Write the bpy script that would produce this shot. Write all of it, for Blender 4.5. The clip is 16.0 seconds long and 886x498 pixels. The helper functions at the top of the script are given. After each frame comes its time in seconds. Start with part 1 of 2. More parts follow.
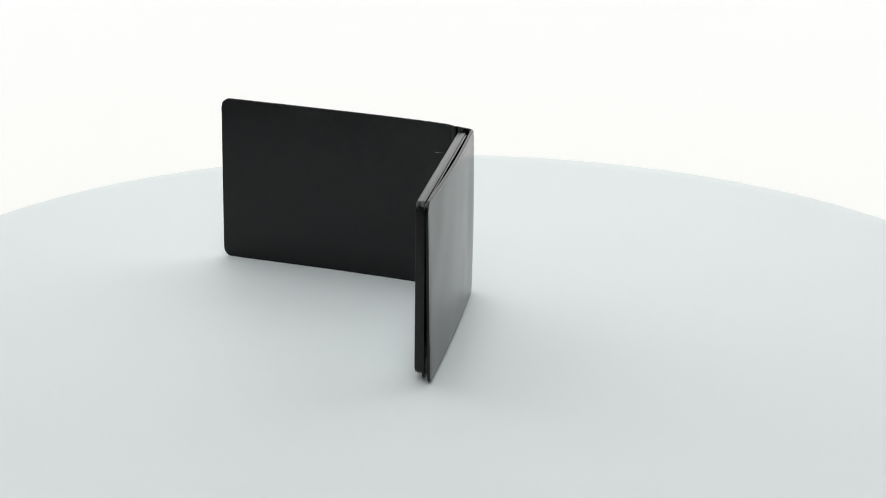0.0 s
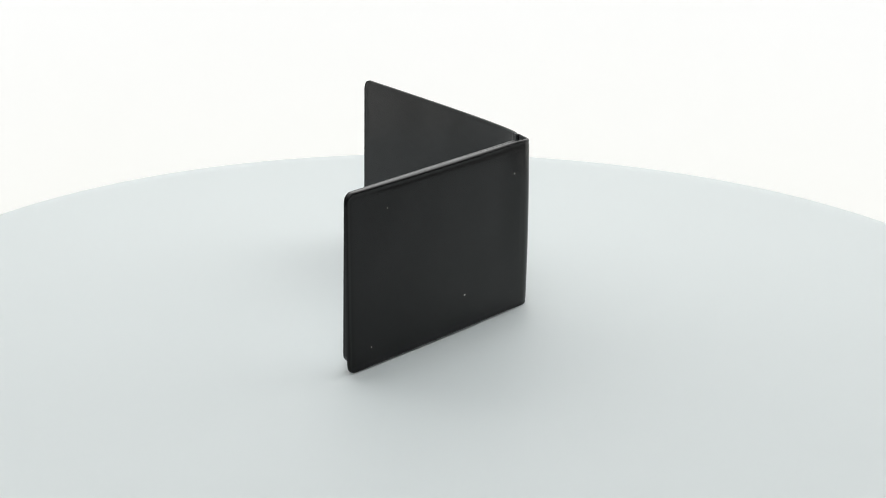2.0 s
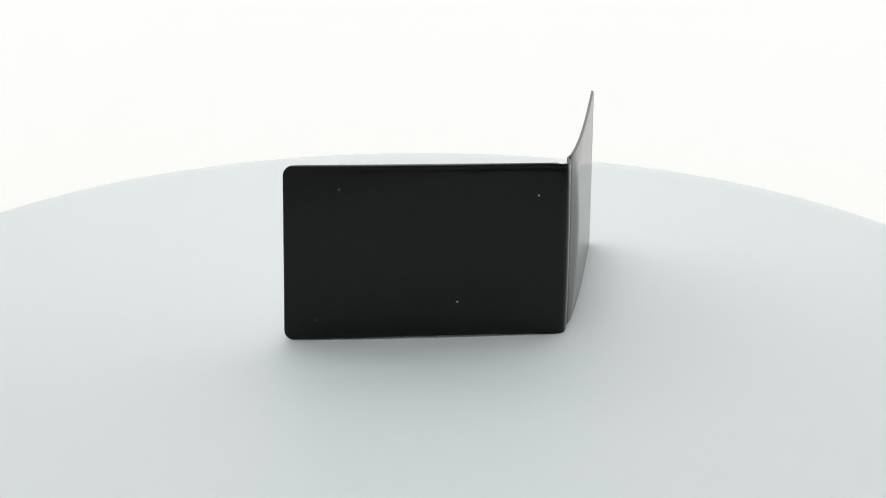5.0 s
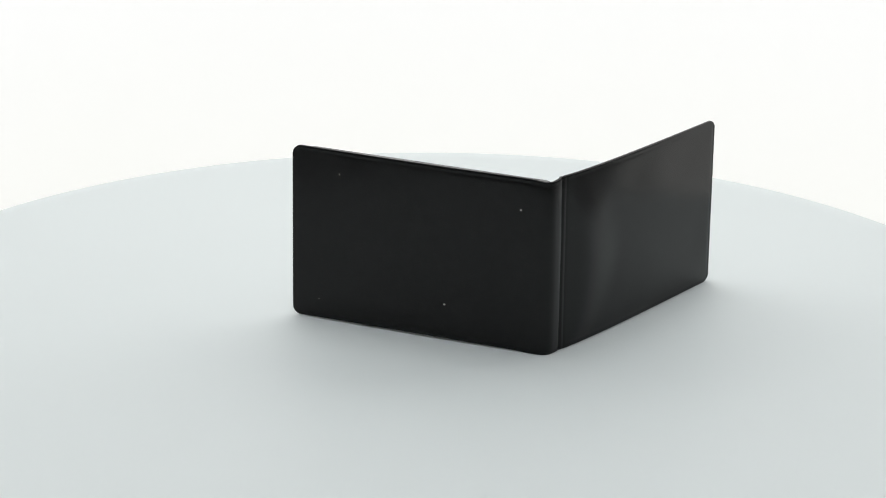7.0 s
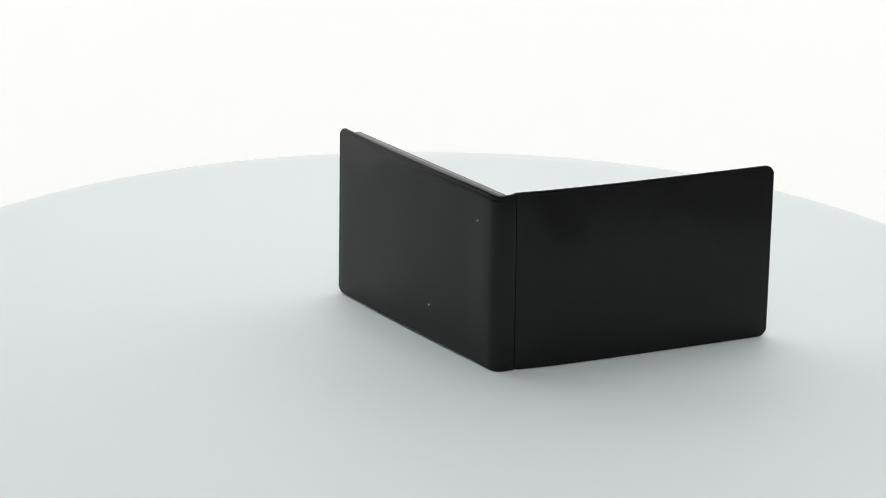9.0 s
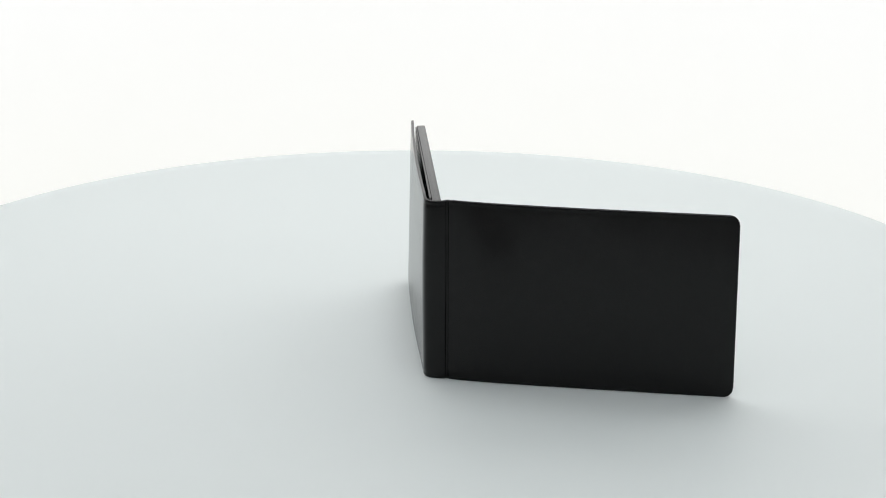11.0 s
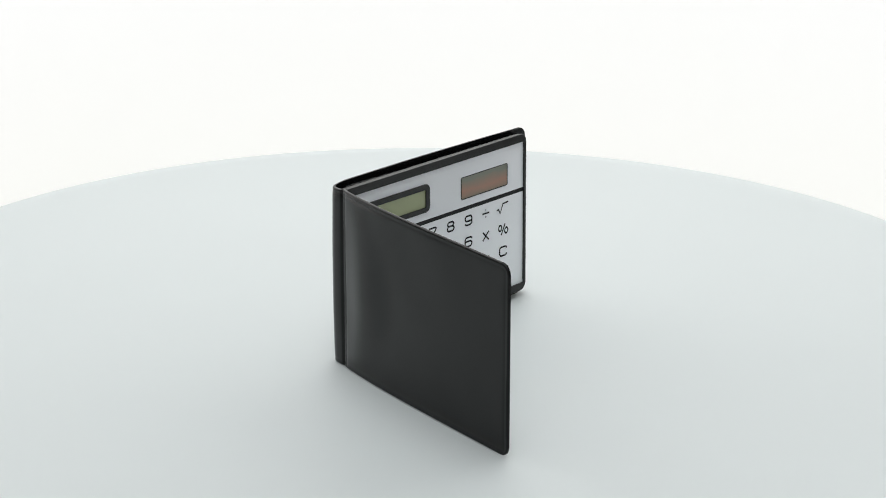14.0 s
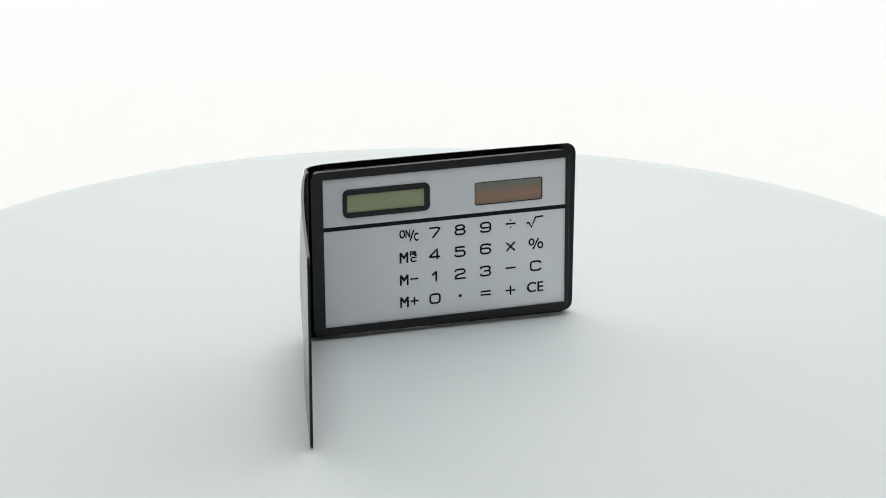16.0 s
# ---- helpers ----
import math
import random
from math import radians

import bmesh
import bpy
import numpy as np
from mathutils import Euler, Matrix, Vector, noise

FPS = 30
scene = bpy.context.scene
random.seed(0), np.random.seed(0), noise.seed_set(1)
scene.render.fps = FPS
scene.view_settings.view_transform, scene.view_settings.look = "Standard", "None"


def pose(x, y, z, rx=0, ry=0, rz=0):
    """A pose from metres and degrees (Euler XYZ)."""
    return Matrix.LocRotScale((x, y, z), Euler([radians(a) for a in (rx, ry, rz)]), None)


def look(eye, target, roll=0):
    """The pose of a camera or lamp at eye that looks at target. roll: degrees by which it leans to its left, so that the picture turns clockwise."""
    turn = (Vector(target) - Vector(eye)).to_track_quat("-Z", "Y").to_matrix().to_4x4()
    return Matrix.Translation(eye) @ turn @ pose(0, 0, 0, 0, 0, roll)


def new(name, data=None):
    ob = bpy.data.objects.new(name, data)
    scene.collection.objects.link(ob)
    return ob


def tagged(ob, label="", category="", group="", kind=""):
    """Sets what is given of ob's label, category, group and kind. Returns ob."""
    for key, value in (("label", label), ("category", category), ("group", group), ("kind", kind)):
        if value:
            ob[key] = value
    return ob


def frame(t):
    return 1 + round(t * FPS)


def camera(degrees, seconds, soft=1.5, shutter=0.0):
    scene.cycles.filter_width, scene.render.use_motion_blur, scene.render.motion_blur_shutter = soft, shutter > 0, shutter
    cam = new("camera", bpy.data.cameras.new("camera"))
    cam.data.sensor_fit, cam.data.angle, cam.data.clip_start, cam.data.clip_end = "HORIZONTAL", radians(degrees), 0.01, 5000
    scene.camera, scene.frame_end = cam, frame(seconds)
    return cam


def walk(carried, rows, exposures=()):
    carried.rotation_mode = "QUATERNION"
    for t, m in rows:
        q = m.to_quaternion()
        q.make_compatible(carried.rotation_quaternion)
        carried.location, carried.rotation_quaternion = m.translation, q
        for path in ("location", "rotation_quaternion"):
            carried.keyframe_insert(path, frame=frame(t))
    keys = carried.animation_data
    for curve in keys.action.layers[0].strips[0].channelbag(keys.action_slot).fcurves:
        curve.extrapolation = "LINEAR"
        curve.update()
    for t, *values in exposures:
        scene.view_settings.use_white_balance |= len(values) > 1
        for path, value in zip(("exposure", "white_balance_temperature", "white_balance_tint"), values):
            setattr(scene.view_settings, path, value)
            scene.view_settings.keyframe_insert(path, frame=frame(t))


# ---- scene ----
# ---------- camera ----------
SECONDS = 16.0
cam = camera(20.87, SECONDS, soft=1.0)
EYE = pose(0.0, -0.7633, 0.2817, 90 - 18.319, 0, -0.191) @ pose(0, 0, 0, 0, 0, 0.021)
walk(cam, [(0.0, EYE), (SECONDS, EYE)], exposures=[(0.0, 0.0), (SECONDS, 0.0)])

# ---------- light ----------
world = bpy.data.worlds.new("studio_air")
scene.world = world
world.use_nodes = True
world.node_tree.nodes["Background"].inputs["Color"].default_value = (0.9, 0.95, 1.0, 1)
world.node_tree.nodes["Background"].inputs["Strength"].default_value = 0.05


def area_lamp(name, m, width, height, watts, color):
    data = bpy.data.lights.new(name, "AREA")
    data.shape, data.size, data.size_y, data.energy, data.color = "RECTANGLE", width, height, watts, color
    ob = new(name, data)
    ob.matrix_world = m
    return ob


TOP_WATTS = 6.5
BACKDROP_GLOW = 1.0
area_lamp("overhead_softbox", look((0, -0.22, 1.15), (0, -0.219, 0)), 0.55, 1.5, TOP_WATTS, (0.917, 0.96, 0.983))


# ---------- materials ----------
def material(name):
    m = bpy.data.materials.new(name)
    m.use_nodes = True
    nt = m.node_tree
    return m, nt, nt.nodes["Principled BSDF"]


def surface(name, color, rough, metal=0.0, spread=0.12, scale=300.0, fine=4000.0, bump=0.0, bump_mm=0.05, spec=0.5, rough_spread=0.06):
    """A plain surface with colour and gloss varied at two scales and a fine relief."""
    m, nt, b = material(name)
    tex = nt.nodes.new("ShaderNodeTexCoord")
    big = nt.nodes.new("ShaderNodeTexNoise")
    big.inputs["Scale"].default_value, big.inputs["Detail"].default_value = scale, 4
    small = nt.nodes.new("ShaderNodeTexNoise")
    small.inputs["Scale"].default_value, small.inputs["Detail"].default_value = fine, 3
    nt.links.new(tex.outputs["Object"], big.inputs["Vector"])
    nt.links.new(tex.outputs["Object"], small.inputs["Vector"])
    mix = nt.nodes.new("ShaderNodeMix")
    mix.data_type = "RGBA"
    lo = [max(0, c * (1 - spread)) for c in color]
    hi = [min(1, c * (1 + spread)) for c in color]
    mix.inputs["A"].default_value, mix.inputs["B"].default_value = (*lo, 1), (*hi, 1)
    nt.links.new(big.outputs["Fac"], mix.inputs["Factor"])
    nt.links.new(mix.outputs["Result"], b.inputs["Base Color"])
    rr = nt.nodes.new("ShaderNodeMapRange")
    rr.inputs["To Min"].default_value, rr.inputs["To Max"].default_value = rough - rough_spread, rough + rough_spread
    nt.links.new(big.outputs["Fac"], rr.inputs["Value"])
    nt.links.new(rr.outputs["Result"], b.inputs["Roughness"])
    b.inputs["Metallic"].default_value = metal
    b.inputs["Specular IOR Level"].default_value = spec
    if bump:
        bp = nt.nodes.new("ShaderNodeBump")
        bp.inputs["Strength"].default_value, bp.inputs["Distance"].default_value = bump, bump_mm / 1000
        nt.links.new(small.outputs["Fac"], bp.inputs["Height"])
        nt.links.new(bp.outputs["Normal"], b.inputs["Normal"])
    return m


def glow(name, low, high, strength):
    """Translucent backlit acrylic, brighter upwards, with added light from its unseen upper part."""
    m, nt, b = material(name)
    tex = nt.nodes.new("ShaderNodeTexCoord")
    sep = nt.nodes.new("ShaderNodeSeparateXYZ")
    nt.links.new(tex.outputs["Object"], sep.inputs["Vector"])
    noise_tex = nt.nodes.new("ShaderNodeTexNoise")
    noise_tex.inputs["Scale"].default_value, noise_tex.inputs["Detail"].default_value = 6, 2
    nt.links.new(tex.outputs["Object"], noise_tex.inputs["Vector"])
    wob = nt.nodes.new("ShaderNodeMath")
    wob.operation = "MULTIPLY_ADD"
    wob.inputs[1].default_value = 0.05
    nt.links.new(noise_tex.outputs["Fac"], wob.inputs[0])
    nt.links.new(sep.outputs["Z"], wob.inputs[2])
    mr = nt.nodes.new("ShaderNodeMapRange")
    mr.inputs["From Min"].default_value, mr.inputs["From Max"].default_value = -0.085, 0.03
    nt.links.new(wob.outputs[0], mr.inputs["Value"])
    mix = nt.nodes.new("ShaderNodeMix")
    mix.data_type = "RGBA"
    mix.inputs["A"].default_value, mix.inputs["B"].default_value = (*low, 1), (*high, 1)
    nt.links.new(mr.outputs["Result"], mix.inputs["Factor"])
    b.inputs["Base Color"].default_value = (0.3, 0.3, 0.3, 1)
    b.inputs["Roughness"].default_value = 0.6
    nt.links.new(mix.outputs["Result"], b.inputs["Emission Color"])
    # boost above the view, added to light the set and its top edges
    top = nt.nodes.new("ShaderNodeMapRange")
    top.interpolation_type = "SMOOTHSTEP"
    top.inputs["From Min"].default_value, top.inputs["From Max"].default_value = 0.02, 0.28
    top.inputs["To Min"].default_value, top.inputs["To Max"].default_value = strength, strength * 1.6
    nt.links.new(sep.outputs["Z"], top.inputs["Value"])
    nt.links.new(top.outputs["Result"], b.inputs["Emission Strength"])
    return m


VINYL = surface("black_vinyl", (0.0055, 0.0056, 0.0057), 0.17, spread=0.25, scale=60, fine=2600, rough_spread=0.03, spec=0.25)
LINING = surface("black_vinyl_lining", (0.0065, 0.0070, 0.0075), 0.22, spread=0.2, scale=80, rough_spread=0.025, spec=0.3)
PLATTER = surface("matt_white_laminate", (0.785, 0.825, 0.818), 0.55, spread=0.015, scale=14, fine=900, bump=0.05, bump_mm=0.05, spec=0.3)
CASE = surface("black_plastic", (0.006, 0.006, 0.0065), 0.2, rough_spread=0.03, spec=0.34, spread=0.15, scale=120, fine=3000)
FACE = surface("silver_white_foil", (0.93, 0.945, 0.975), 0.45, rough_spread=0.03, metal=0.15, spread=0.02, scale=40, fine=5000)
INK = surface("black_ink", (0.006, 0.006, 0.007), 0.45, spread=0.1, spec=0.2)
LCD = surface("lcd_green_grey", (0.40, 0.44, 0.25), 0.3, spread=0.06, scale=90, fine=6000)
DUST = surface("pale_lint", (0.7, 0.68, 0.62), 0.8, spread=0.1)
METAL = surface("satin_steel", (0.5, 0.5, 0.5), 0.35, metal=1.0)
PAINT = surface("white_wall_paint", (0.78, 0.78, 0.78), 0.7, spread=0.03, scale=3, fine=200, bump=0.1, bump_mm=0.4)
FLOORING = surface("white_floor", (0.75, 0.75, 0.74), 0.6, spread=0.1, scale=4, fine=120, bump=0.1, bump_mm=0.5)
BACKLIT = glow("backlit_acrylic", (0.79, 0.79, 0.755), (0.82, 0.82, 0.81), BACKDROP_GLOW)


def solar_material():
    m, nt, b = material("amorphous_solar_film")
    tex = nt.nodes.new("ShaderNodeTexCoord")
    sep = nt.nodes.new("ShaderNodeSeparateXYZ")
    nt.links.new(tex.outputs["Object"], sep.inputs["Vector"])
    mr = nt.nodes.new("ShaderNodeMapRange")
    mr.inputs["From Min"].default_value, mr.inputs["From Max"].default_value = 0.0424, 0.0503
    nt.links.new(sep.outputs["Y"], mr.inputs["Value"])
    nz = nt.nodes.new("ShaderNodeTexNoise")
    nz.inputs["Scale"].default_value = 180
    nt.links.new(tex.outputs["Object"], nz.inputs["Vector"])
    add = nt.nodes.new("ShaderNodeMath")
    add.operation = "MULTIPLY_ADD"
    add.inputs[1].default_value = 0.35
    nt.links.new(nz.outputs["Fac"], add.inputs[0])
    nt.links.new(mr.outputs["Result"], add.inputs[2])
    ramp = nt.nodes.new("ShaderNodeValToRGB")
    e = ramp.color_ramp.elements
    e[0].position, e[0].color = 0.1, (0.26, 0.22, 0.165, 1)
    e[1].position, e[1].color = 1.1, (0.23, 0.24, 0.19, 1)
    k = e.new(0.5)
    k.color = (0.42, 0.23, 0.165, 1)
    nt.links.new(add.outputs[0], ramp.inputs["Fac"])
    nt.links.new(ramp.outputs["Color"], b.inputs["Base Color"])
    b.inputs["Roughness"].default_value = 0.3
    return m


SOLAR = solar_material()


# ---------- mesh helpers ----------
def part(name, bm, mats, parent, label="", smooth=True):
    me = bpy.data.meshes.new(name)
    bmesh.ops.recalc_face_normals(bm, faces=bm.faces)
    bm.to_mesh(me)
    bm.free()
    for m in (mats if isinstance(mats, (list, tuple)) else [mats]):
        me.materials.append(m)
    if smooth:
        me.shade_smooth()
        me.set_sharp_from_angle(angle=radians(38))
    ob = new(name, me)
    ob.parent = parent
    if label:
        tagged(ob, label)
    return ob


def box(bm, x0, x1, y0, y1, z0, z1):
    v = [bm.verts.new((x, y, z)) for x in (x0, x1) for y in (y0, y1) for z in (z0, z1)]
    for a, b, c, d in ((0, 1, 3, 2), (4, 6, 7, 5), (0, 4, 5, 1), (2, 3, 7, 6), (0, 2, 6, 4), (1, 5, 7, 3)):
        bm.faces.new((v[a], v[b], v[c], v[d]))


def rounded(x0, x1, y0, y1, r, n=8):
    """Outline of a rounded rectangle, anticlockwise."""
    pts = []
    for cx, cy, a in ((x1 - r, y1 - r, 0), (x0 + r, y1 - r, 90), (x0 + r, y0 + r, 180), (x1 - r, y0 + r, 270)):
        for i in range(n + 1):
            t = radians(a + 90 * i / n)
            pts.append((cx + r * math.cos(t), cy + r * math.sin(t)))
    return pts


def loft(bm, rings, cap0=True, cap1=True):
    """Skin between rings of equal length; caps the ends."""
    rv = [[bm.verts.new(p) for p in ring] for ring in rings]
    n = len(rv[0])
    for a, b in zip(rv, rv[1:]):
        for i in range(n):
            bm.faces.new((a[i], a[(i + 1) % n], b[(i + 1) % n], b[i]))
    if cap0:
        bm.faces.new(rv[0][::-1])
    if cap1:
        bm.faces.new(rv[-1])


def slab(bm, x0, x1, y0, y1, r, z0, z1, bevel):
    """A rounded plate from z0 to z1 with softened upper and lower edges."""
    rings = []
    for z, k in ((z0, bevel), (z0 + bevel * 0.3, bevel * 0.3), (z0 + bevel, 0), (z1 - bevel, 0), (z1 - bevel * 0.3, bevel * 0.3), (z1, bevel)):
        rings.append([(x, y, z) for x, y in rounded(x0 + k, x1 - k, y0 + k, y1 - k, max(r - k, 1e-5))])
    loft(bm, rings)


def ring_plate(bm, outer, inner, ro, ri, z0, z1):
    """A flat frame with a rounded outer and inner outline."""
    o, i = rounded(*outer, ro), rounded(*inner, ri)
    k = 0.00012
    oi = rounded(outer[0] + k, outer[1] - k, outer[2] + k, outer[3] - k, ro - k)
    loops = [[(x, y, z0) for x, y in o], [(x, y, z1 - k) for x, y in o], [(x, y, z1) for x, y in oi],
             [(x, y, z1) for x, y in i], [(x, y, z0) for x, y in i]]
    loft(bm, loops, False, False)


def revolve(bm, profile, n=192, lift=None):
    rings = []
    for r, z in profile:
        ring = []
        for i in range(n):
            a = 2 * math.pi * i / n
            ring.append((r * math.cos(a), r * math.sin(a), z + (lift(r, a) if lift else 0)))
        rings.append(ring)
    loft(bm, rings)


# ---------- the studio ----------
def wall_box(name, x0, x1, y0, y1, z0, z1, mat):
    bm = bmesh.new()
    box(bm, x0, x1, y0, y1, z0, z1)
    ob = part(name, bm, mat, None, smooth=False)
    return tagged(ob, kind="structure")


FLOOR_Z = -0.16
wall_box("floor", -1.6, 1.6, -2.6, 1.6, FLOOR_Z - 0.1, FLOOR_Z, FLOORING)
wall_box("ceiling", -1.6, 1.6, -2.6, 1.6, 1.6, 1.7, PAINT)
wall_box("wall_west", -1.7, -1.6, -2.6, 1.6, FLOOR_Z, 1.6, PAINT)
wall_box("wall_east", 1.6, 1.7, -2.6, 1.6, FLOOR_Z, 1.6, PAINT)
wall_box("wall_north", -1.6, 1.6, 1.5, 1.6, FLOOR_Z, 1.6, PAINT)
wall_box("wall_south", -1.6, 1.6, -2.6, -2.5, FLOOR_Z, 1.6, PAINT)


def backdrop():
    """A backlit white acrylic sheet that bows round the back of the turntable."""
    bm = bmesh.new()
    rows_z = (FLOOR_Z, -0.08, 0.0, 0.2, 0.5, 0.8)
    rings = []
    for k in (0.0, 0.006):
        for i in range(33):
            a = radians(-62 + 124 * i / 32)
            rings.append([((0.62 + k) * 1.15 * math.sin(a), -0.10 + (0.62 + k) * math.cos(a), z) for z in rows_z])
    n = 33
    vs = [[bm.verts.new(p) for p in r] for r in rings]
    for s in (0, n):
        for i in range(n - 1):
            for j in range(len(rows_z) - 1):
                bm.faces.new((vs[s + i][j], vs[s + i + 1][j], vs[s + i + 1][j + 1], vs[s + i][j + 1]))
    for i in range(n - 1):
        for j in (0, len(rows_z) - 1):
            bm.faces.new((vs[i][j], vs[i + 1][j], vs[n + i + 1][j], vs[n + i][j]))
    for i in (0, n - 1):
        for j in range(len(rows_z) - 1):
            bm.faces.new((vs[i][j], vs[i][j + 1], vs[n + i][j + 1], vs[n + i][j]))
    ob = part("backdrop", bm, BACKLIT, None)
    return tagged(ob, "seamless backlit white studio backdrop behind the turntable", "backdrop", kind="structure")


backdrop()

# ---------- turntable ----------
DISC_X, DISC_Y, DISC_R = -0.0043, -0.0037, 0.2066


def build_turntable():
    root = new("turntable")
    tagged(root, "round matt white rotating display turntable", "turntable")

    def warp(r, a):
        k = (r / DISC_R) ** 6
        return k * (0.00432 + 0.00031 * math.cos(2 * a) + 0.00030 * math.sin(2 * a))

    bm = bmesh.new()
    R = DISC_R
    prof = [(0.002, -0.006), (R * 0.5, -0.006), (R * 0.8, -0.006), (R - 0.002, -0.006), (R - 0.0006, -0.0055), (R, -0.0045), (R, -0.0012), (R - 0.0004, -0.0004), (R - 0.0012, 0.0)]
    prof += [(R * f, 0.0) for f in (0.97, 0.94, 0.9, 0.85, 0.8, 0.72, 0.64, 0.5, 0.35, 0.2, 0.08)] + [(0.002, 0.0)]
    revolve(bm, prof, lift=warp)
    bmesh.ops.translate(bm, verts=bm.verts, vec=(DISC_X, DISC_Y, 0))
    platter = part("platter", bm, PLATTER, root, "matt white laminate platter")
    bm = bmesh.new()
    revolve(bm, [(0.0030, -0.0004), (0.0030, 0.00010), (0.0029, 0.00022), (0.0026, 0.00026), (0.0021, 0.00020), (0.0006, 0.00016)], n=48)
    part("centre_cap", bm, PLATTER, platter, "small flush cap over the turning axis")
    bm = bmesh.new()
    revolve(bm, [(0.05, -0.03), (0.052, -0.0285), (0.052, -0.0075), (0.05, -0.0062)], n=64)
    part("hub", bm, METAL, root, "satin steel hub")
    return root


def build_stand():
    root = new("turntable_stand")
    tagged(root, "white cylindrical stand under the turntable", "stand")
    root.location = (0, 0, FLOOR_Z)
    bm = bmesh.new()
    revolve(bm, [(0.14, 0.0), (0.145, 0.004), (0.145, 0.02), (0.07, 0.03), (0.06, 0.05), (0.06, 0.10), (0.075, 0.12), (0.075, 0.126), (0.072, 0.1299)], n=64)
    part("column", bm, PAINT, root)
    return root


turntable = build_turntable()
build_stand()

# ---------- the folding wallet ----------
HEIGHT = 0.060
CORNER = (0.0, 0.0011)
TIP_A = (0.0942, 0.0012)
TIP_B = (-0.0230, -0.0947)
SHEET = 0.0008


def plan_line():
    """The cover's outer line seen from above, from the tip of one panel over the spine to the tip of the other."""
    cx, cy = CORNER
    bx, by = TIP_B[0] - cx, TIP_B[1] - cy
    lb = math.hypot(bx, by)
    bx, by = bx / lb, by / lb
    ox, oy = by, -bx                      # away from the calculator
    pts = [TIP_A]
    la = TIP_A[0] - cx

    def rise(v):
        return (cy - TIP_A[1]) * v + 0.0009 * math.sin(math.pi * v)

    for d in (0.3, 0.8, 1.3, 1.7, 2.0, 2.4, 3.0, 4.5):
        pts.append((TIP_A[0] - d / 1000, TIP_A[1] + rise(d / 1000 / la)))
    for i in range(1, 20):
        x = 0.0045 + (la - 0.0045 - 0.0065) * i / 19
        pts.append((TIP_A[0] - x, TIP_A[1] + rise(x / la)))
    k = len(pts) - 1
    ctrl = [pts[-1], (cx + 0.0016, cy + 0.0001)]
    for d, o in ((1.7, 0.15), (5.8, 0.08), (6.5, 0.0), (6.9, -0.5), (7.4, -0.5), (7.9, 0.0), (8.5, 0.08), (9.1, 0.1)):
        ctrl.append((cx + bx * d / 1000 + ox * o / 1000, cy + by * d / 1000 + oy * o / 1000))
    for _ in range(3):
        nxt = [ctrl[0]]
        for p, q in zip(ctrl, ctrl[1:]):
            nxt += [(p[0] * 0.75 + q[0] * 0.25, p[1] * 0.75 + q[1] * 0.25), (p[0] * 0.25 + q[0] * 0.75, p[1] * 0.25 + q[1] * 0.75)]
        ctrl = nxt + [ctrl[-1]]
    pts += ctrl[1:]
    k2 = len(pts) - 1
    run = lb - 0.0091
    ds = [run * i / 160 for i in range(1, 40)] + [run * i / 40 for i in range(10, 38)] + [run - d / 1000 for d in (4.5, 3.0, 2.4, 2.0, 1.7, 1.3, 0.8, 0.3, 0.0)]
    for d in sorted(x for x in ds):
        v = d / run
        bow = 0.0001 + 0.0013 * math.sin(math.pi * v ** 0.62)
        pts.append((cx + bx * (0.0091 + d) + ox * bow, cy + by * (0.0091 + d) + oy * bow))
    return pts, k, k2


PLAN, SPINE_0, SPINE_1 = plan_line()
LENGTH = [0.0]
for p, q in zip(PLAN, PLAN[1:]):
    LENGTH.append(LENGTH[-1] + math.hypot(q[0] - p[0], q[1] - p[1]))
TOTAL = LENGTH[-1]


def plan_normal(i):
    a, b = PLAN[max(i - 1, 0)], PLAN[min(i + 1, len(PLAN) - 1)]
    dx, dy = b[0] - a[0], b[1] - a[1]
    n = math.hypot(dx, dy)
    return dy / n, -dx / n                # outwards


EDGE_STEPS = [0.0, 0.12, 0.3, 0.8, 1.3, 1.7, 2.0, 2.4, 3.0, 4.5, 8.0, 13.0, 18.0, 22.0, 26.0, 30.0]


def relief(e):
    """Depth of the welded rim at e metres from the edge of the sheet."""
    e *= 1000
    table = ((0.0, -0.32), (0.12, -0.14), (0.3, -0.04), (0.8, 0.0), (1.3, -0.09), (1.7, -0.04), (2.4, 0.0), (99, 0.0))
    for (a, x), (b, y) in zip(table, table[1:]):
        if e <= b:
            return (x + (y - x) * (e - a) / (b - a)) / 1000
    return 0.0


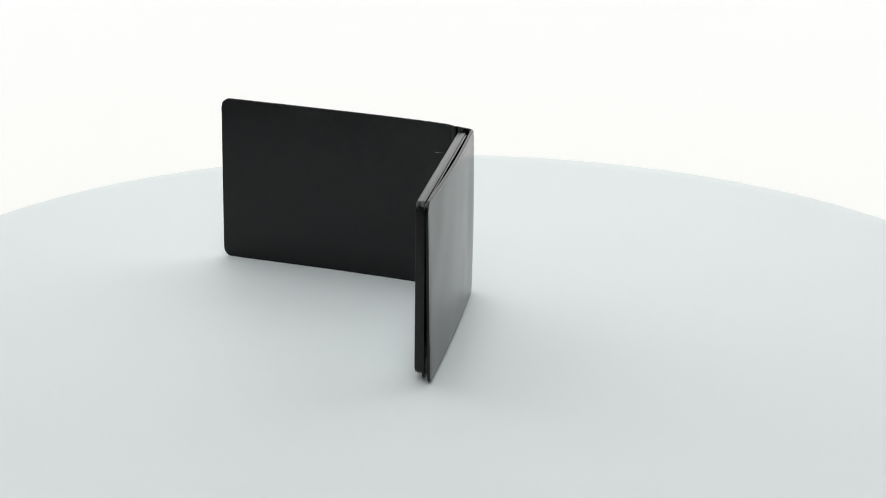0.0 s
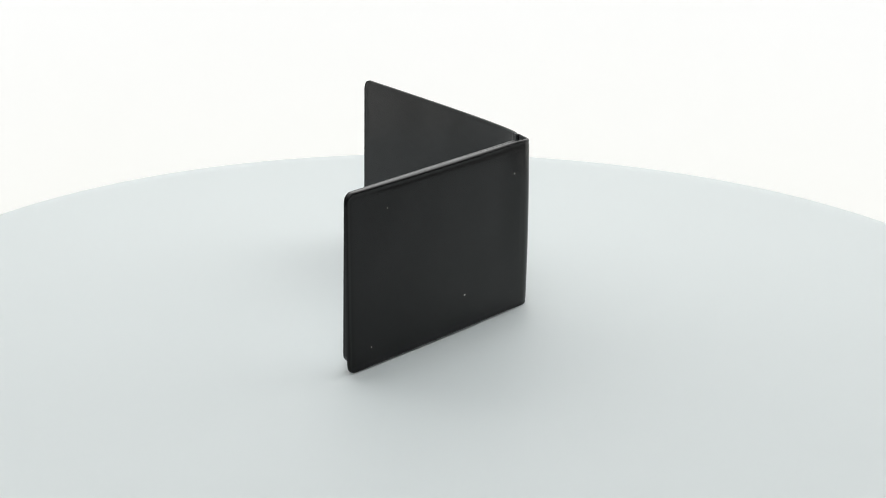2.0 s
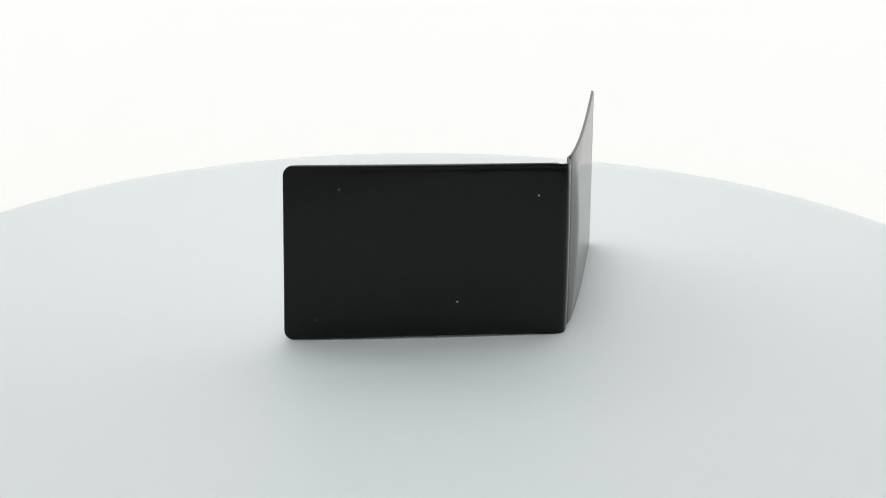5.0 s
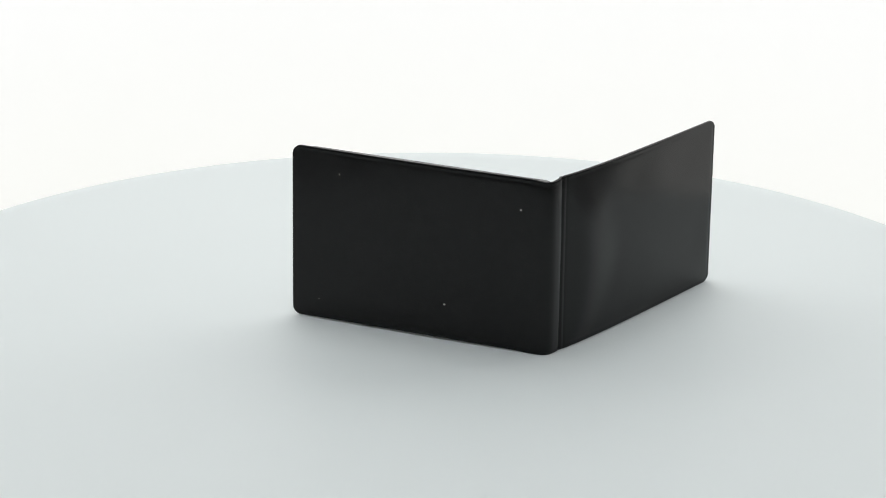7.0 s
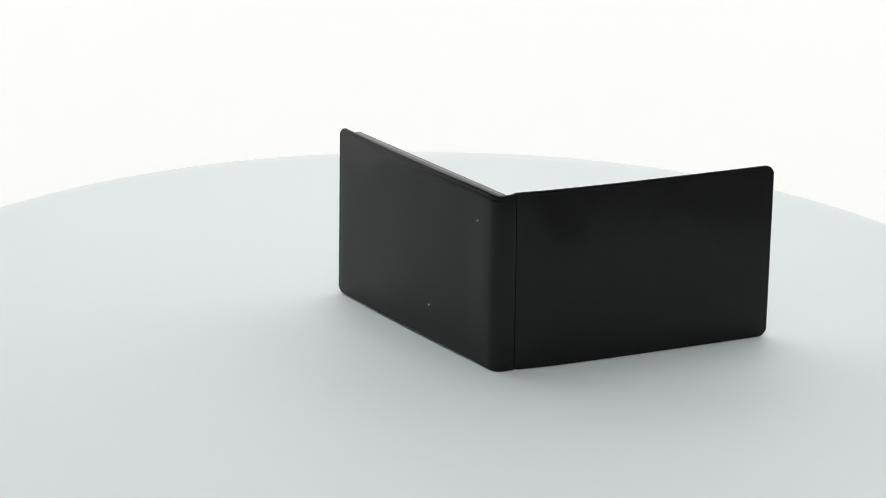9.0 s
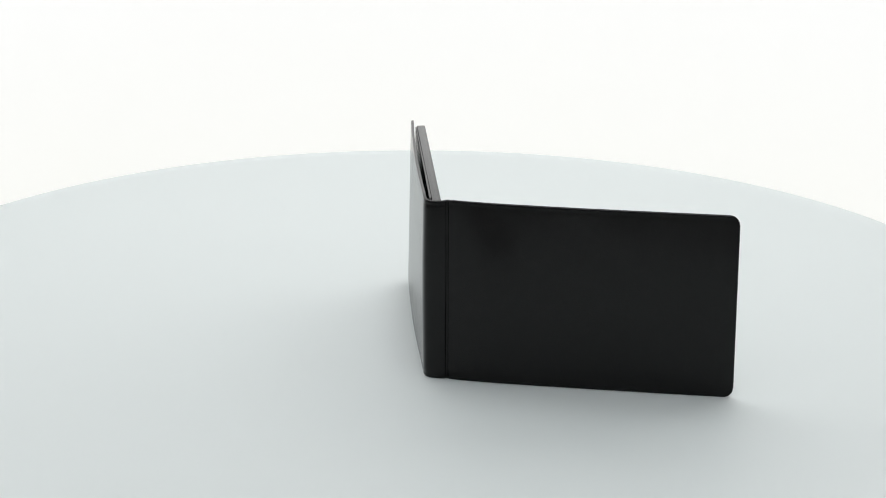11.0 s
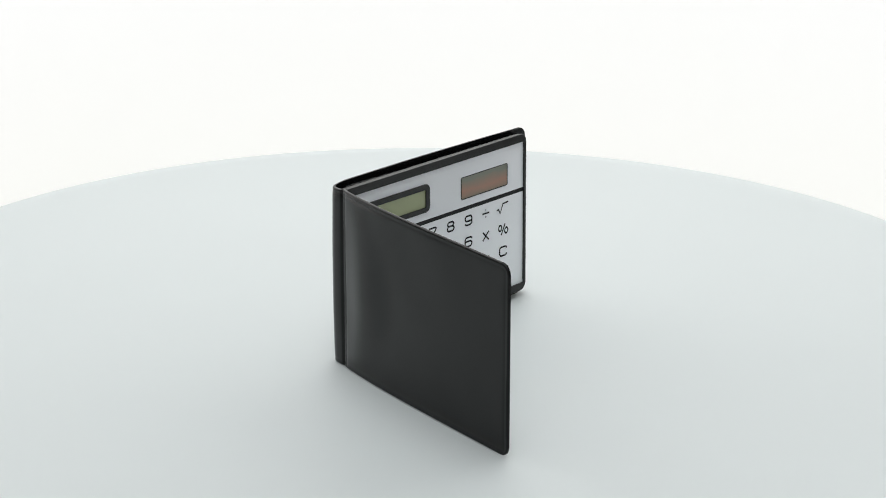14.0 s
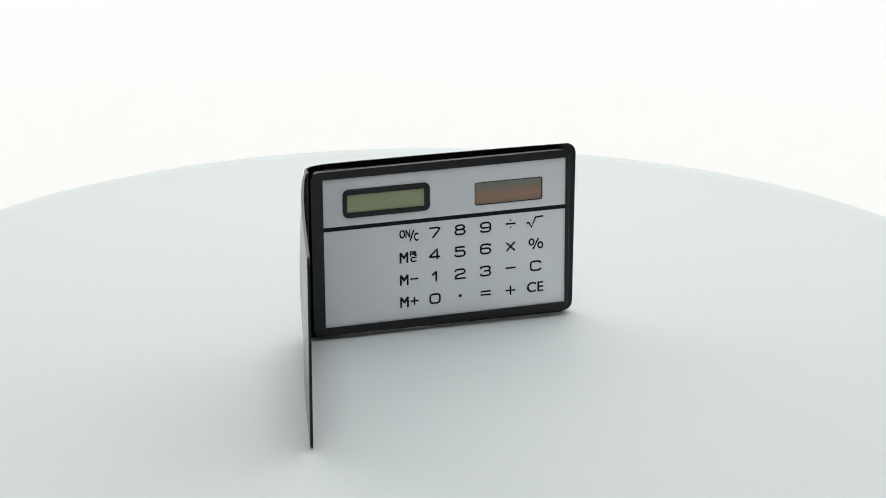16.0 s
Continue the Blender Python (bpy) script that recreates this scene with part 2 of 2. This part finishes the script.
def sheet(i0, i1, close0, close1):
    """A stretch of the cover as a sheet with thickness, rounded free corners and a welded rim."""
    bm = bmesh.new()
    R = 0.0034
    cols = []
    for i in range(i0, i1 + 1):
        s = LENGTH[i]
        de = min(s, TOTAL - s)
        zc = R - math.sqrt(max(0.0, R * R - (R - de) ** 2)) if de < R else 0.0
        half = HEIGHT / 2 - zc
        steps = [min(d / 1000, half) for d in EDGE_STEPS[:-1]] + [half]
        zs = [zc + d for d in steps] + [HEIGHT - zc - d for d in reversed(steps[:-1])]
        nx, ny = plan_normal(i)
        px, py = PLAN[i]
        spine_d = s - LENGTH[SPINE_1]
        # the lower edge rests on its ends and arches a little between them
        span = s / LENGTH[SPINE_0] if i <= SPINE_0 else (TOTAL - s) / (TOTAL - LENGTH[SPINE_1])
        lift = (0.0007 if i <= SPINE_0 else 0.0002) * max(0.0, math.sin(math.pi * span)) ** 0.5 if i <= SPINE_0 or i >= SPINE_1 else 0.0
        oc, ic = [], []
        for z in zs:
            e = min(z - zc, HEIGHT - zc - z, de)
            o = relief(e)
            q = z / HEIGHT
            if i <= SPINE_0:               # the free end stands out a little more at its foot
                o += 0.0011 * (0.5 - q) * (1 - s / LENGTH[SPINE_0])
            if spine_d > 0:                # the sheet puffs out next to the hinge crease
                x = spine_d / (0.014 + 0.0170 * max(0.0, math.sin(math.pi * q)))
                if x < 1:
                    k = x / 0.42 if x < 0.42 else (1 - x) / 0.58
                    o += 0.0010 * k * k * (3 - 2 * k) * max(0.0, math.sin(math.pi * q)) ** 1.1
            else:                          # the spine swells a little at half height
                near = min(1.0, max(0.0, 1 - (LENGTH[SPINE_0] - s) / 0.010)) if i <= SPINE_0 else max(0.0, min(1.0, -spine_d / 0.005))
                o += 0.0004 * near * near * (3 - 2 * near) * math.sin(math.pi * q)
            o += 0.00014 * noise.noise(Vector((s * 60, z * 60, 3.0))) * min(1, e / 0.003)
            t = SHEET + min(0, relief(e)) * 0.7
            zz = z + lift * (1 - q) ** 8 + (0.0004 * q * (1 - s / LENGTH[SPINE_0]) if i <= SPINE_0 else 0.0)
            dip = 1 - abs(s - 0.5 * (LENGTH[SPINE_0] + LENGTH[SPINE_1])) / 0.009
            if dip > 0:                    # the top edge sinks a little over the spine
                zz -= 0.0006 * dip * dip * (3 - 2 * dip) * q ** 6
            oc.append(bm.verts.new((px + nx * o, py + ny * o, zz)))
            ic.append(bm.verts.new((px + nx * (o - t), py + ny * (o - t), zz)))
        cols.append((oc, ic))
    for (oa, ia), (ob_, ib) in zip(cols, cols[1:]):
        for j in range(len(oa) - 1):
            bm.faces.new((oa[j], ob_[j], ob_[j + 1], oa[j + 1]))
            f = bm.faces.new((ia[j], ia[j + 1], ib[j + 1], ib[j]))
            f.material_index = 1
        for j in (0, len(oa) - 1):
            bm.faces.new((oa[j], ia[j], ib[j], ob_[j]))
    for flag, (oc, ic) in ((close0, cols[0]), (close1, cols[-1])):
        if flag:
            for j in range(len(oc) - 1):
                bm.faces.new((oc[j], oc[j + 1], ic[j + 1], ic[j]))
    bmesh.ops.remove_doubles(bm, verts=bm.verts, dist=2e-6)
    return bm


def cover_y(u, z):
    """How far out the back cover's surface lies at u along it and z up."""
    v = 1 - (u - CORNER[0]) / (TIP_A[0] - CORNER[0])
    return TIP_A[1] + (CORNER[1] - TIP_A[1]) * v + 0.0009 * math.sin(math.pi * v) + 0.0011 * (0.5 - z / HEIGHT) * (1 - v)


def build_wallet():
    root = new("calculator_wallet")
    tagged(root, "black vinyl folding wallet standing open on the turntable", "wallet")
    back = part("back_cover", sheet(0, SPINE_0, True, False), [VINYL, LINING], root, "black vinyl panel with a welded rim and lint specks")
    part("spine", sheet(SPINE_0, SPINE_1, False, False), [VINYL, LINING], root, "rounded black vinyl spine with a pressed crease")
    flap = part("front_cover", sheet(SPINE_1, len(PLAN) - 1, False, True), [VINYL, LINING], root, "bowed black vinyl flap with a welded rim")
    # pocket leaf that holds the calculator's back
    bm = bmesh.new()
    slab(bm, 0.0035, 0.0915, 0.0006, 0.0586, 0.0028, 0.0, 0.0007, 0.00015)
    bmesh.ops.transform(bm, verts=bm.verts, matrix=Matrix(((1, 0, 0, 0), (0, 0, -1, -0.00072), (0, 1, 0, 0), (0, 0, 0, 1))))
    part("pocket", bm, LINING, root, "thin black vinyl pocket leaf")
    for u, z, r in ((0.0365, 0.0127, 0.00027), (0.0098, 0.0492, 0.00024), (0.0758, 0.0523, 0.00015), (0.0838, 0.0071, 0.00009)):
        bm = bmesh.new()
        bmesh.ops.create_icosphere(bm, subdivisions=2, radius=1.0)
        for v in bm.verts:
            k = 1 + 0.3 * noise.noise(v.co * 1.3 + Vector((u * 900, 0, 0)))
            v.co = Vector((v.co.x * r * k * 1.3, v.co.y * r * 0.35, v.co.z * r * k))
        bmesh.ops.translate(bm, verts=bm.verts, vec=(u, cover_y(u, z) + (0.0003 if u < 0.012 else 0.00010), z))
        part("lint_speck", bm, DUST, back)
    # a pale fibre on the flap's lining
    ends = [Vector(p) + Vector((0.00006, -0.000025, 0)) for p in ((-0.00375, -0.0133, 0.04895), (-0.00308, -0.0117, 0.04935), (-0.00245, -0.0101, 0.04985))]
    bm = bmesh.new()
    loft(bm, [[p + Vector((0.3 * math.cos(a), 0.2, math.sin(a))) * 0.000028 for a in (0.0, 2.1, 4.2)] for p in ends])
    part("lint_fibre", bm, DUST, flap)
    return root


wallet = build_wallet()

# ---------- the calculator ----------
Z_BACK, Z_FACE = 0.0012, 0.0035


def letters(name, text, x0, x1, y0, y1, z, parent, lean=0.0, bold=0.0):
    """Printed characters on the face: set to the box's height, then widened between their outer strokes."""
    cu = bpy.data.curves.new(name, "FONT")
    cu.body, cu.size, cu.extrude, cu.resolution_u = text, 1.0, 0.0, 6
    tmp = new(name, cu)
    bpy.context.view_layer.update()
    me = bpy.data.meshes.new_from_object(tmp.evaluated_get(bpy.context.evaluated_depsgraph_get()))
    bpy.data.objects.remove(tmp)
    bpy.data.curves.remove(cu)
    xs = [v.co.x for v in me.vertices]
    ys = [v.co.y for v in me.vertices]
    ax, bx, ay, by = min(xs), max(xs), min(ys), max(ys)
    k = (y1 - y0) / (by - ay)
    wide = (bx - ax) * k
    rim = 0.26 * wide if len(text) == 1 else wide
    for v in me.vertices:
        fy = (v.co.y - ay) / (by - ay)
        x = (v.co.x - ax) * k
        if x1 - x0 > wide and rim < wide:
            m = (x1 - x0 - 2 * rim) / (wide - 2 * rim)
            x = x if x < rim else (x1 - x0 - (wide - x) if x > wide - rim else rim + (x - rim) * m)
        else:
            x *= (x1 - x0) / wide
        v.co = (x0 + x + lean * (fy - 0.5) * (y1 - y0), y0 + fy * (y1 - y0), z)
    if bold:                              # heavy type: the same shape printed again a hair to the side
        bm = bmesh.new()
        for n, (dx, dy) in enumerate(((0, 0), (bold, 0), (bold, bold), (0, bold))):
            start = len(bm.verts)
            bm.from_mesh(me)
            bm.verts.ensure_lookup_table()
            for v in bm.verts[start:]:
                v.co += Vector((dx - bold / 2, dy - bold / 2, n * 0.000004))
        bm.to_mesh(me)
        bm.free()
    me.name = name
    me.materials.clear()
    me.materials.append(INK)
    ob = new(name, me)
    ob.parent = parent
    return ob


def soften(pts, r, closed):
    """A line with its corners rounded by arcs that start r before each of them."""
    if r <= 0:
        return pts
    n, line = len(pts), []
    for i, p in enumerate(pts):
        if not closed and i in (0, n - 1):
            line.append(p)
            continue
        a, b = pts[i - 1], pts[(i + 1) % n]
        ends = []
        for q in (a, b):
            d = math.hypot(q[0] - p[0], q[1] - p[1])
            k = min(r, d * 0.5) / d
            ends.append((p[0] + (q[0] - p[0]) * k, p[1] + (q[1] - p[1]) * k))
        for j in range(6):
            t = j / 5
            line.append(tuple(ends[0][c] * (1 - t) ** 2 + (0.6 * p[c] + 0.2 * (ends[0][c] + ends[1][c])) * 2 * t * (1 - t) + ends[1][c] * t * t for c in (0, 1)))
    clean = [line[0]]
    for p in line[1:]:
        if math.hypot(p[0] - clean[-1][0], p[1] - clean[-1][1]) > 1e-6:
            clean.append(p)
    if closed and math.hypot(clean[-1][0] - clean[0][0], clean[-1][1] - clean[0][1]) < 1e-6:
        clean.pop()
    return clean


def ink_line(bm, pts, width, z, closed):
    """A printed line of one width along pts, with mitred corners."""
    n = len(pts)
    sides = []
    for i, (x, y) in enumerate(pts):
        a = pts[i - 1] if closed or i else None
        b = pts[(i + 1) % n] if closed or i < n - 1 else None
        normals = []
        for p, q in ((a, (x, y)), ((x, y), b)):
            if p and q:
                d = math.hypot(q[0] - p[0], q[1] - p[1])
                normals.append((-(q[1] - p[1]) / d, (q[0] - p[0]) / d))
        nx, ny = (sum(v[c] for v in normals) / len(normals) for c in (0, 1))
        k = width / 2 / max(0.35, nx * nx + ny * ny)
        sides.append((bm.verts.new((x + nx * k, y + ny * k, z)), bm.verts.new((x - nx * k, y - ny * k, z))))
    for i in range(n if closed else n - 1):
        (p, q), (u, v) = sides[i], sides[(i + 1) % n]
        bm.faces.new((p, q, v, u))


SIX = ((0.97, 0.80), (0.97, 1), (0, 1), (0, 0), (1, 0), (1, 0.57), (0.03, 0.57))
WIDE_FIGURES = {
    "0": [(((0, 0), (1, 0), (1, 1), (0, 1)), True)],
    "1": [(((0.22, 0.66), (0.66, 1.04)), False), (((0.64, 1.06), (0.64, -0.06)), False)],
    "2": [(((0.0, 0.76), (0.0, 1), (0.98, 1), (0.98, 0.56), (0.02, 0.36), (0.02, 0.0)), False), (((-0.07, 0), (1.07, 0)), False)],
    "3": [(((0.0, 0.78), (0.0, 1), (0.97, 1), (0.97, 0.53), (0.3, 0.53)), False), (((0.3, 0.53), (1, 0.53), (1, 0), (0, 0), (0, 0.23)), False)],
    "4": [(((0.76, -0.07), (0.76, 1.0), (0.70, 1.0), (0.0, 0.32), (0.0, 0.22), (1.06, 0.22)), False)],
    "5": [(((1.0, 1), (0.0, 1)), False), (((0.07, 1.05), (0.05, 0.52)), False), (((0.05, 0.60), (1, 0.60), (1, 0), (0, 0), (0, 0.22)), False)],
    "6": [(SIX, False)],
    "7": [(((-0.04, 1), (1.02, 1), (1.0, 0.82), (0.30, -0.07)), False)],
    "8": [(((0.05, 0.53), (0.95, 0.53), (0.95, 1), (0.05, 1)), True), (((0, 0), (1, 0), (1, 0.53), (0, 0.53)), True)],
    "9": [(tuple((1 - a, 1 - b) for a, b in SIX), False)],
    "C": [(((1, 0.76), (1, 1), (0, 1), (0, 0), (1, 0), (1, 0.24)), False)],
}
PERCENT = [(((0.0, 0.38), (0.34, 0.38), (0.34, 0.98), (0.0, 0.98)), True), (((0.66, 0.02), (1, 0.02), (1, 0.62), (0.66, 0.62)), True),
           (((0.28, -0.04), (0.70, 1.02)), False)]


def build_calculator():
    root = new("pocket_calculator")
    tagged(root, "slim silver and black solar pocket calculator held in the wallet", "calculator")
    bm = bmesh.new()
    slab(bm, 0.0012, 0.0913, 0.0017, 0.0590, 0.0030, Z_BACK, Z_FACE, 0.0003)
    part("case", bm, CASE, root, "thin black plastic case")
    bm = bmesh.new()
    ring_plate(bm, (0.0012, 0.0913, 0.0020, 0.0590), (0.0054, 0.0900, 0.00475, 0.0562), 0.0030, 0.0003, Z_FACE - 0.0003, Z_FACE + 0.0005)
    part("bezel", bm, CASE, root, "raised black plastic bezel round the face")
    bm = bmesh.new()
    slab(bm, 0.0053, 0.0901, 0.0046, 0.0563, 0.0002, Z_FACE - 0.0002, Z_FACE + 0.00008, 0.00003)
    face = part("face_plate", bm, FACE, root, "silver-white face plate printed with key legends")
    z1 = Z_FACE + 0.00008
    # dividing line
    bm = bmesh.new()
    box(bm, 0.0053, 0.0901, 0.0383, 0.0397, z1 - 0.0001, z1 + 0.00006)
    part("divider", bm, INK, face, "black dividing line", smooth=False)
    # display
    bm = bmesh.new()
    ring_plate(bm, (0.0121, 0.0421, 0.0424, 0.0522), (0.0135, 0.0401, 0.0442, 0.0503), 0.0021, 0.0003, z1 - 0.0001, z1 + 0.0005)
    disp = part("display_frame", bm, CASE, root, "rounded black plastic display frame")
    bm = bmesh.new()
    box(bm, 0.0134, 0.0402, 0.0441, 0.0504, z1 - 0.00005, z1 + 0.00012)
    part("display", bm, LCD, disp, "blank grey-green liquid crystal display", smooth=False)
    # solar cell
    # black ring stands in for the recess's shade, wider at right and bottom
    bm = bmesh.new()
    ring_plate(bm, (0.0578, 0.0818, 0.0423, 0.0503), (0.0580, 0.0814, 0.0427, 0.0501), 0.0008, 0.0004, z1 - 0.0001, z1 + 0.00018)
    sol = part("solar_recess_shade", bm, CASE, root, "narrow black edge standing in for the shade in the solar window's recess")
    bm = bmesh.new()
    box(bm, 0.0579, 0.0815, 0.0426, 0.0502, z1 - 0.00005, z1 + 0.00007)
    part("solar_cell", bm, SOLAR, sol, "reddish brown solar cell", smooth=False)
    # legends
    z = z1 + 0.00004
    mm = 0.001
    cols = (43.65, 52.6, 61.6, 70.5, 79.5)
    rows = (34.4, 26.7, 18.82, 10.97)

    def legend(lines, x, y, w, h, bend, width=0.63):
        """One printed sign; its lines run in a unit box centred on x, y."""
        bm = bmesh.new()
        for pts, closed in lines:
            pts = [((x + (a - 0.5) * w) * mm, (y + (b - 0.5) * h) * mm) for a, b in pts]
            ink_line(bm, soften(pts, bend * mm, closed), width * mm, z, closed)
        part("key_legend", bm, INK, face, smooth=False)

    for r, digits in zip(rows, ("789", "456", "123", "0")):
        for u, ch in zip(cols, digits):
            legend(WIDE_FIGURES[ch], u, r, 3.4, 3.2, 0.85)
    legend(WIDE_FIGURES["C"], cols[4], rows[2], 3.5, 3.2, 0.85)
    legend(PERCENT, cols[4] + 0.1, rows[1] + 0.1, 4.8, 3.6, 0.95, 0.56)
    letters("key_legend", "CE", 76.5 * mm, 82.3 * mm, 9.45 * mm, 13.0 * mm, z, face, 0, 0.00014)
    letters("key_legend", "ON", 31.5 * mm, 35.15 * mm, 33.5 * mm, 36.3 * mm, z, face, bold=0.00018)
    letters("key_legend", "/", 34.9 * mm, 36.6 * mm, 32.2 * mm, 36.1 * mm, z, face, bold=0.0001)
    letters("key_legend", "C", 36.6 * mm, 37.95 * mm, 32.2 * mm, 34.9 * mm, z, face, bold=0.00018)
    for r in rows[1:]:
        letters("key_legend", "M", 31.5 * mm, 34.3 * mm, (r - 1.85) * mm, (r + 1.65) * mm, z, face, bold=0.00025)
    letters("key_legend", "R", 35.1 * mm, 37.4 * mm, (rows[1] + 0.15) * mm, (rows[1] + 1.8) * mm, z, face, bold=0.00028)
    legend([(((1, 0.78), (1, 1), (0, 1), (0, 0), (1, 0), (1, 0.22)), False)], 36.25, rows[1] - 1.0, 1.75, 1.35, 0.5, 0.5)
    flat = ((0, 0.5), (1, 0.5))
    upright = ((0.5, 0), (0.5, 1))
    legend([(flat, False)], 36.4, rows[2], 2.9, 1, 0, 0.58)
    legend([(flat, False), (upright, False)], 36.4, rows[3], 2.9, 2.9, 0, 0.58)
    dots = [(((0.44, k), (0.56, k)), False) for k in (0.0, 1.0)]
    legend([(flat, False)] + dots, cols[3], rows[0] + 0.35, 3.5, 2.5, 0, 0.58)
    legend([(((0, 0), (1, 1)), False), (((0, 1), (1, 0)), False)], cols[3], rows[1] - 0.1, 3.1, 3.1, 0, 0.58)
    legend([(flat, False)], cols[3], rows[2] + 0.2, 3.6, 1, 0, 0.58)
    legend([(flat, False), (upright, False)], cols[3], rows[3], 3.5, 3.4, 0, 0.58)
    legend([(((0, 0), (1, 0)), False), (((0, 1), (1, 1)), False)], cols[2], rows[3], 3.6, 1.2, 0, 0.58)
    legend([(flat, False)], cols[1], rows[3], 0.95, 1, 0, 1.0)
    legend([(((0, 0.42), (0.14, 0.47), (0.30, 0.0), (0.54, 0.94), (1, 1)), False)], cols[4] - 0.3, rows[0] + 0.2, 6.0, 3.5, 0, 0.56)
    return root


calculator = build_calculator()

# ---------- what turns ----------
WALLET_ON_DISC = pose(0.02634, -0.03443, 0.0, 0, 0, 134.04)
CALC_IN_WALLET = pose(-0.0005, -0.0003, 0, 90, 0, 0) @ pose(0, 0, 0, 0, 0.25, 0) @ pose(0.0475, 0.0305, 0, 0, 0, 0.48) @ pose(-0.0475, -0.0305, 0)
AXIS_LEAN = pose(0, 0, 0, math.degrees(-0.0010), math.degrees(0.00555), 0)
DISC_LEAN = pose(0, 0, 0, math.degrees(0.00546), math.degrees(0.00028), 0)


def disc_at(t):
    """The turntable's pose: a steady turn with a slight wobble of the platter."""
    q = t / SECONDS
    turn = 126.88 - 15.241 * t + sum(c * q ** k for k, c in enumerate(DRIFT))
    return AXIS_LEAN @ pose(0, 0, 0, 0, 0, turn) @ DISC_LEAN


DRIFT = (-0.36, -4.20, 49.44, -120.03, 107.09, -32.04)


def motions():
    times = [0.5 * i for i in range(33)]
    walk(turntable, [(t, disc_at(t)) for t in times])
    walk(wallet, [(t, disc_at(t) @ WALLET_ON_DISC) for t in times])
    walk(calculator, [(t, disc_at(t) @ WALLET_ON_DISC @ CALC_IN_WALLET) for t in times])


motions()
